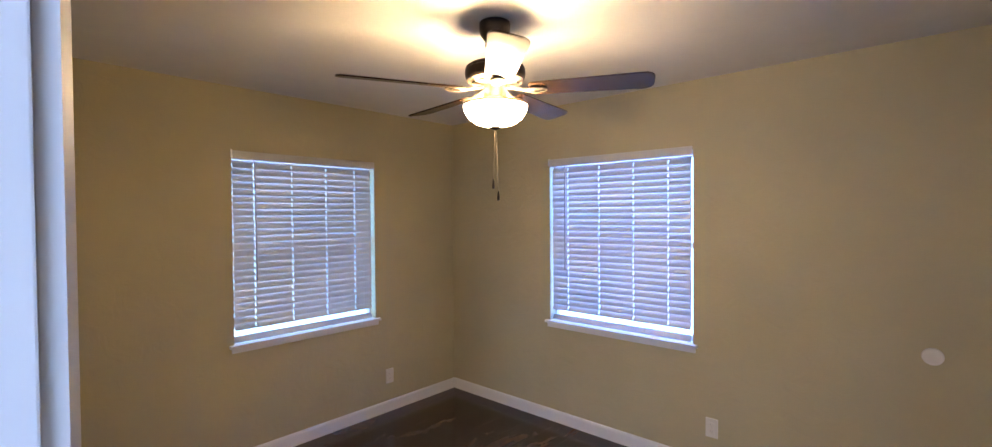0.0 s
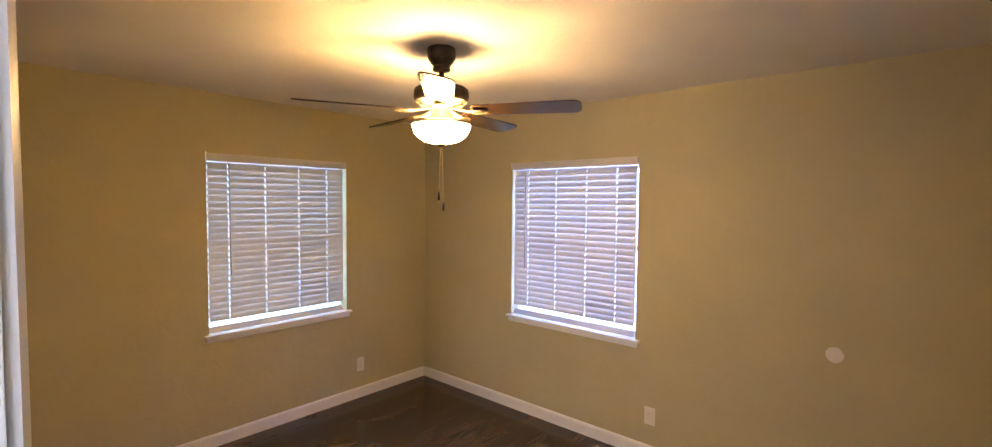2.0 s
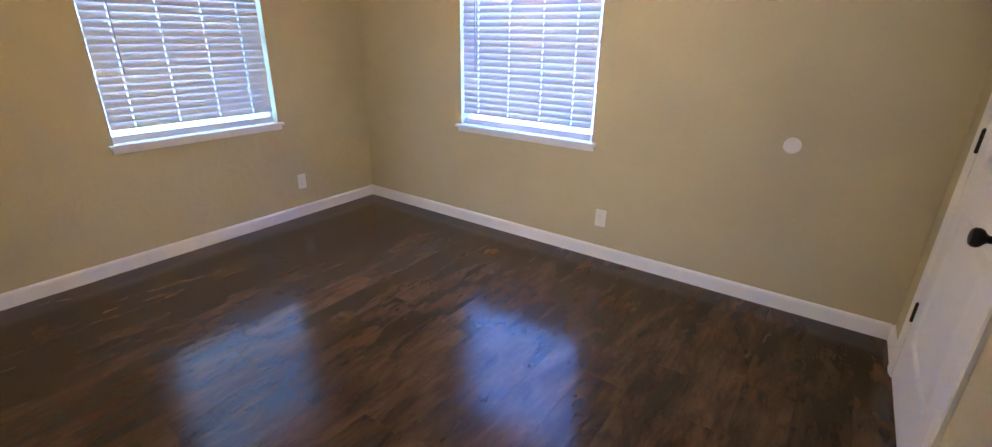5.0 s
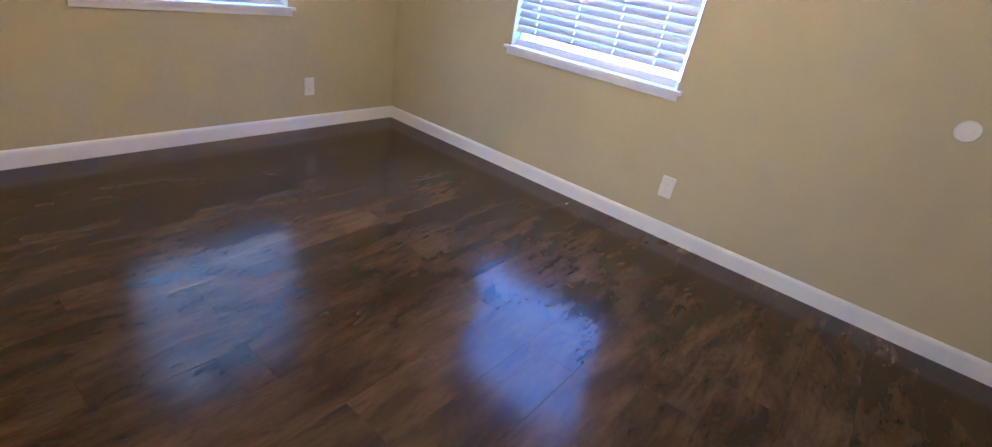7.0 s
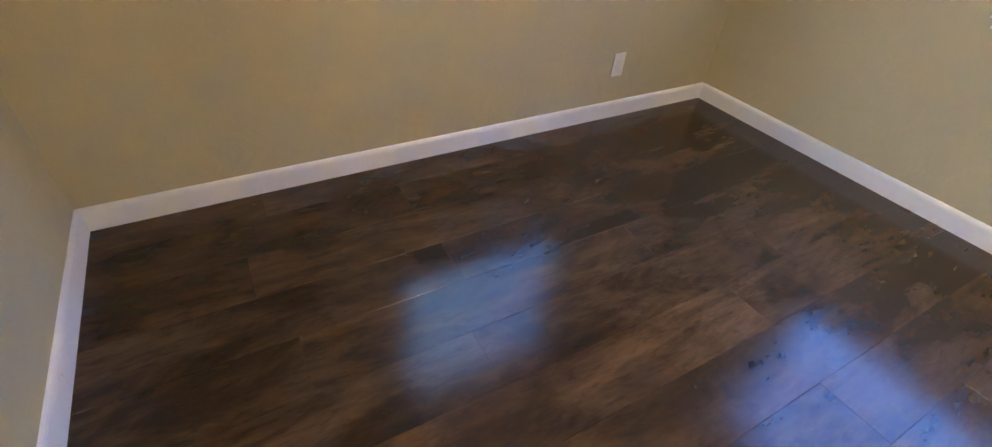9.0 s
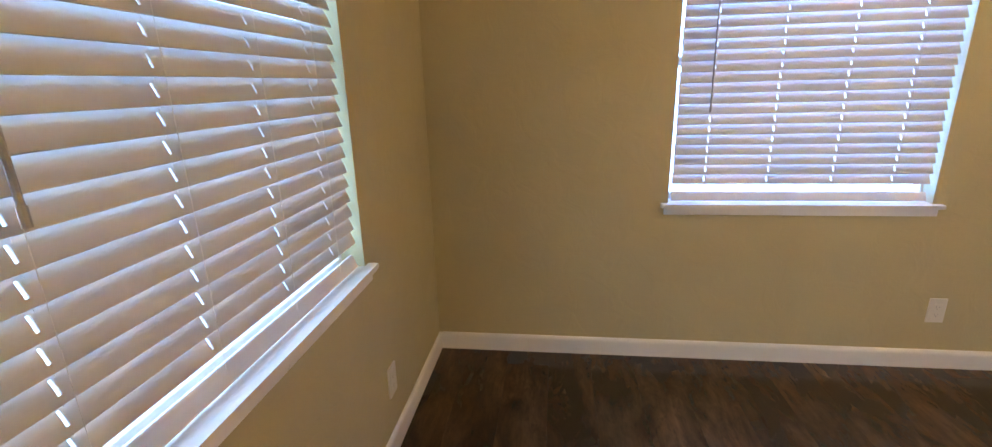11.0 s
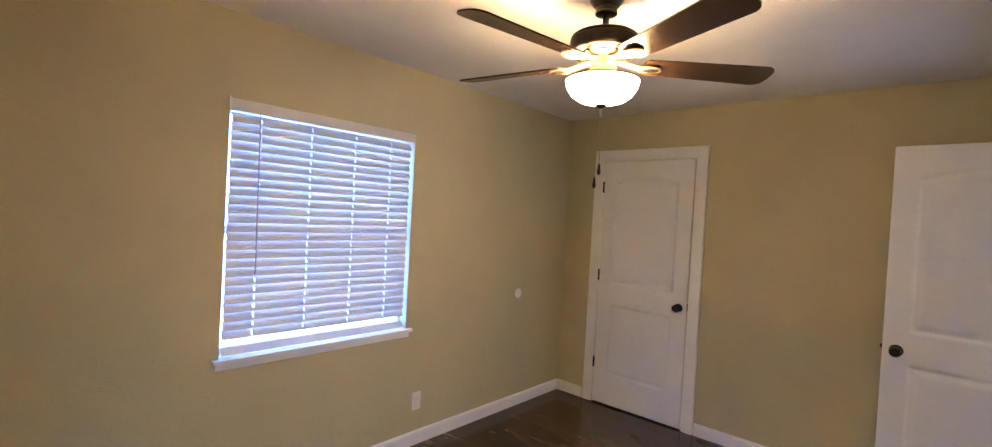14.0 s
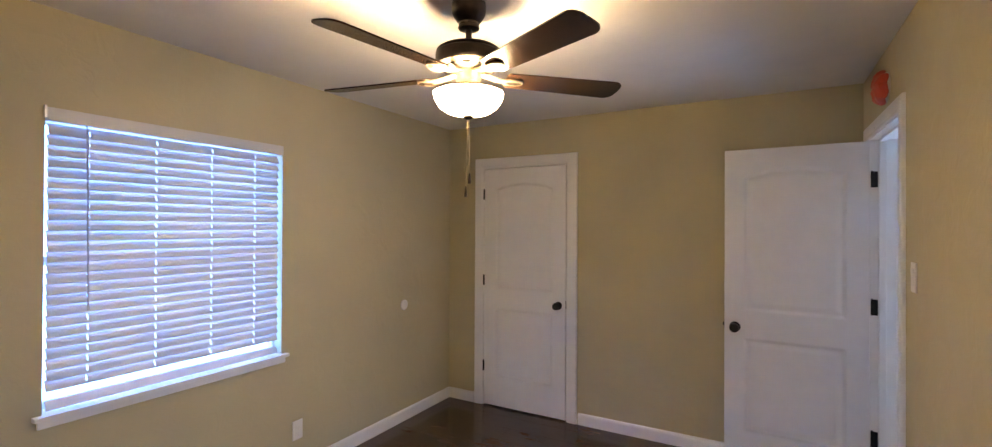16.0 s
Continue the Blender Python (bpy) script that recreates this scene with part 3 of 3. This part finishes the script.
for v in bm.verts:
    if v.co.y < -0.008:
        v.co.y -= 0.0025 * (v.co.z / 0.0335)
part("rocker", bm, M_PLATE, sw)

bump = thing("wall_door_stop", pose(0, -3.303, 0.922, 0, -90, 0), "round white plastic wall bumper for the closet knob", "door stop")
part("disc", lathe([(0, 0.0005), (0.041, 0.0005), (0.0415, 0.003), (0.039, 0.0062), (0.034, 0.0072), (0.028, 0.0058), (0.016, 0.0046), (0, 0.0042)], 40),
     M_PLATE, bump, "", True)

# alarm under its orange dust cover, above the doorway
alarm = thing("smoke_alarm", pose(W, -3.262, 2.234, 0, 90, 0), "smoke alarm under a wrinkled orange-red dust cover", "smoke alarm")
part("base", lathe([(0, 0.0005), (0.072, 0.0005), (0.072, 0.012), (0.066, 0.016), (0, 0.016)], 40), M_PLATE, alarm, "white plastic mounting base", True)
bm = lathe([(0.074, 0.010), (0.079, 0.014), (0.080, 0.030), (0.074, 0.044), (0.058, 0.054), (0.030, 0.059), (0, 0.060)], 48)
for v in bm.verts:
    r = math.hypot(v.co.x, v.co.y)
    if r > 0.001:
        a = math.atan2(v.co.y, v.co.x)
        k = 1 + 0.045 * math.sin(9 * a + 40 * v.co.z) * min(1, r / 0.07) + 0.03 * math.sin(17 * a + 1.3)
        v.co.x, v.co.y = v.co.x * k, v.co.y * k
        v.co.z += 0.004 * math.sin(6 * a + 60 * r)
part("dust_cover", bm, M_RED, alarm, "wrinkled orange-red plastic cover", True)

# ---- ceiling fan ----
FX, FY = -1.508, -1.895
fan = thing("ceiling_fan", pose(FX, FY, H), "dark bronze five-blade ceiling fan with a lit glass bowl", "ceiling fan")
part("canopy", lathe([(0, -0.0006), (0.062, -0.0006), (0.066, -0.004), (0.067, -0.022), (0.066, -0.044), (0.061, -0.057), (0.047, -0.077), (0.040, -0.083),
                      (0.040, -0.092), (0.036, -0.097), (0.020, -0.099), (0, -0.099)], 48), M_BRONZE, fan, "", True)
part("rod_collar", lathe([(0, -0.096), (0.041, -0.096), (0.0425, -0.100), (0.041, -0.106), (0.024, -0.110), (0, -0.110)], 40), M_BRONZE, fan, "", True)
part("down_rod", lathe([(0, -0.100), (0.0125, -0.100), (0.0125, -0.182), (0, -0.182)], 20), M_BRONZE, fan)
housing = part("motor_housing", lathe([(0, -0.176), (0.030, -0.176), (0.080, -0.178), (0.112, -0.184), (0.124, -0.192), (0.127, -0.197), (0.1255, -0.199), (0.1255, -0.202),
                             (0.129, -0.205), (0.130, -0.224), (0.127, -0.240), (0.121, -0.248), (0.116, -0.250), (0, -0.250)], 64),
     M_BRONZE, fan, "ribbed dark bronze motor housing", True)
part("housing_ring", lathe([(0.100, -0.248), (0.120, -0.248), (0.121, -0.251), (0.118, -0.254), (0.108, -0.256), (0.100, -0.256)], 64), M_BRASS, housing, "pale bronze trim ring", True)
part("vent_ring", lathe([(0, -0.250), (0.112, -0.252), (0.110, -0.258), (0.094, -0.268), (0.064, -0.272), (0, -0.272)], 64), M_BRASS, housing, "pale bronze vented lower cover", True)
for k in range(10):
    a = radians(46 + 36 * k)
    part("vent_slot", boxed((-0.004, -0.017, -0.0025), (0.004, 0.017, 0.0025), 0.002), M_BLACK, housing).matrix_basis = \
        pose(0.100 * math.cos(a), 0.100 * math.sin(a), -0.2645, 0, 32, math.degrees(a))
part("switch_housing", lathe([(0, -0.268), (0.048, -0.268), (0.050, -0.274), (0.050, -0.318), (0.046, -0.326), (0.0, -0.326)], 40), M_BRASS, fan, "pale bronze switch cup", True)
BZ = -0.300
for k in range(5):
    ang = 10 + 72 * k
    arm = part("blade_iron", boxed((0.050, -0.016, BZ - 0.004), (0.150, 0.016, BZ + 0.004), 0.003), M_BRASS, fan, "pale bronze blade iron", True)
    bm = bmesh.new()
    bm.from_mesh(arm.data)
    for v in bm.verts:
        f = (v.co.x - 0.05) / 0.10
        v.co.y *= 1.25 - 0.7 * math.sin(math.pi * min(1, f))
        v.co.z += 0.020 * (1 - f) ** 2
    add_lathe(bm, [(0, BZ - 0.004), (0.040, BZ - 0.004), (0.041, BZ), (0.040, BZ + 0.003), (0, BZ + 0.003)], 28, pose(0.178, 0, 0) @ Matrix.Diagonal((1.15, 0.8, 1, 1)))
    bm.to_mesh(arm.data)
    bm.free()
    arm.matrix_basis = pose(0, 0, 0, 0, 0, ang)
    # the iron's dark oval opening, shown as a dark disc on its underside
    part("hole_disc", lathe([(0, BZ - 0.0052), (0.027, BZ - 0.0050), (0.028, BZ - 0.0040), (0, BZ - 0.0040)], 28,
                        pose(0.184, 0, 0) @ Matrix.Diagonal((1.15, 0.72, 1, 1))), M_BRONZE, arm, "dark disc standing in for the iron's oval hole", True)
    for dx in (0.160, 0.195):
        part("screw", lathe([(0, BZ - 0.0075), (0.005, BZ - 0.0065), (0.006, BZ - 0.0042), (0, BZ - 0.0042)], 12, pose(dx, 0, 0)), M_BRONZE, arm)
    # blade: rounded plank, pitched
    bm = bmesh.new()
    outline = []
    r0, r1, w0, w1 = 0.150, 0.655, 0.052, 0.067
    for i in range(13):
        a = -math.pi / 2 + math.pi * i / 12
        outline.append((r1 - 0.045 + 0.045 * math.cos(a), w1 * (abs(math.sin(a)) ** 0.55) * (1 if a > 0 else -1)))
    outline += [(r0 + 0.012, w0), (r0, w0 - 0.014), (r0, -w0 + 0.014), (r0 + 0.012, -w0)]
    lo = [bm.verts.new((x, y, -0.003)) for x, y in outline]
    hi = [bm.verts.new((x, y, 0.003)) for x, y in outline]
    bm.faces.new(lo)
    bm.faces.new(hi)
    for i in range(len(outline)):
        j = (i + 1) % len(outline)
        bm.faces.new([lo[i], lo[j], hi[j], hi[i]])
    bl = part("blade", bm, M_BLADE, fan, "dark walnut fan blade")
    bl.matrix_basis = pose(0, 0, BZ + 0.008, 0, 0, ang) @ pose(0, 0, 0, -12)
part("light_fitter", lathe([(0, -0.326), (0.060, -0.326), (0.064, -0.331), (0.064, -0.343), (0.058, -0.350), (0, -0.350)], 40), M_BRASS, fan, "pale bronze light fitter", True)
part("glass_bowl", lathe([(0.133, -0.353), (0.1365, -0.355), (0.1375, -0.360), (0.132, -0.384), (0.115, -0.411), (0.085, -0.432), (0.046, -0.443), (0, -0.447),
                          (0, -0.443), (0.045, -0.439), (0.082, -0.428), (0.111, -0.408), (0.128, -0.382), (0.133, -0.360)], 64), M_BOWL, fan,
     "glowing frosted glass bowl shade", True)
part("bowl_rim", lathe([(0.1345, -0.3525), (0.1375, -0.3525), (0.1385, -0.356), (0.1375, -0.3595), (0.1368, -0.356), (0.1345, -0.3525)], 64), M_BRASS, fan, "thin pale bronze rim", True)
part("finial", lathe([(0, -0.445), (0.020, -0.446), (0.023, -0.450), (0.015, -0.457), (0.006, -0.461), (0, -0.462)], 24), M_BRONZE, fan, "bronze finial", True)
for dx, dy, zend in ((-0.010, 0.004, -0.715), (0.012, -0.004, -0.765)):
    bm = rod((dx * 0.4, dy * 0.4, -0.462), (dx, dy, zend + 0.04), 0.0010, 6)
    c = part("pull_chain", bm, M_BRASS, fan, "thin brass pull chain")
    part("fob", lathe([(0, 0.045), (0.0025, 0.044), (0.004, 0.038), (0.0065, 0.012), (0.006, 0.003), (0, 0)], 12, pose(dx, dy, zend)), M_BRONZE, c, "dark turned fob", True)
for k in range(3):
    a = radians(40 + 120 * k)
    lamp = new("bulb_light", bpy.data.lights.new("bulb_light", "POINT"))
    lamp.data.energy, lamp.data.color, lamp.data.shadow_soft_size = BULB_WATTS, LAMP_COLOUR, 0.022
    lamp.location = (FX + 0.084 * math.cos(a), FY + 0.084 * math.sin(a), H - 0.384)
    bulb = part("bulb", lathe([(0, 0.04), (0.012, 0.04), (0.014, 0.02), (0.012, 0.0), (0, 0)], 16, pose(0.058 * math.cos(a), 0.058 * math.sin(a), -0.396)), M_PLATE, fan, "white lamp socket")

# ---- floor boards ----
PW, PL = 0.2015, 1.22
full = {}


def board_mesh(x0, x1, y0, y1):
    key = (round(x1 - x0, 4), round(y1 - y0, 4))
    if key not in full:
        bm = bmesh.new()
        hx, hy, g = key[0] / 2 - 0.0002, key[1] / 2 - 0.0002, 0.0007
        rings = [[(-hx, -hy), (hx, -hy), (hx, hy), (-hx, hy)], [(-hx + g, -hy + g), (hx - g, -hy + g), (hx - g, hy - g), (-hx + g, hy - g)]]
        lo = [bm.verts.new((x, y, -0.008)) for x, y in rings[0]]
        md = [bm.verts.new((x, y, -0.0005)) for x, y in rings[0]]
        hi = [bm.verts.new((x, y, 0)) for x, y in rings[1]]
        for p, q in ((lo, md), (md, hi)):
            for i in range(4):
                bm.faces.new([p[i], p[(i + 1) % 4], q[(i + 1) % 4], q[i]])
        bm.faces.new(hi)
        bmesh.ops.recalc_face_normals(bm, faces=bm.faces)
        me = bpy.data.meshes.new("plank")
        bm.to_mesh(me)
        bm.free()
        me.materials.append(M_PLANK)
        full[key] = me
    return full[key]


row, y1 = 0, 0.0
ys = [0.0]
y = -0.164
while y > S:
    ys.append(y)
    y -= PW
ys.append(S)
for row, (ya, yb) in enumerate(zip(ys, ys[1:])):
    start = (-2.035 if row % 2 else -1.252) + (0.10 * math.sin(row * 2.4) if row not in (5, 7, 9, 10) else 0)
    xs = [0.0]
    x = start + 3 * PL
    while x > W - 0.13:
        if -0.04 > x > W - 0.10:
            xs.append(x)
        x -= PL
    xs.append(W - 0.13 if ENTRY[0] < (ya + yb) / 2 < ENTRY[1] else W)
    for xa, xb in zip(xs, xs[1:]):
        p = new("plank", board_mesh(xb, xa, yb, ya))
        p.parent = floor
        p.matrix_basis = pose((xa + xb) / 2, (ya + yb) / 2, random.uniform(-0.0001, 0.0001), random.uniform(-0.06, 0.06), random.uniform(-0.02, 0.02))
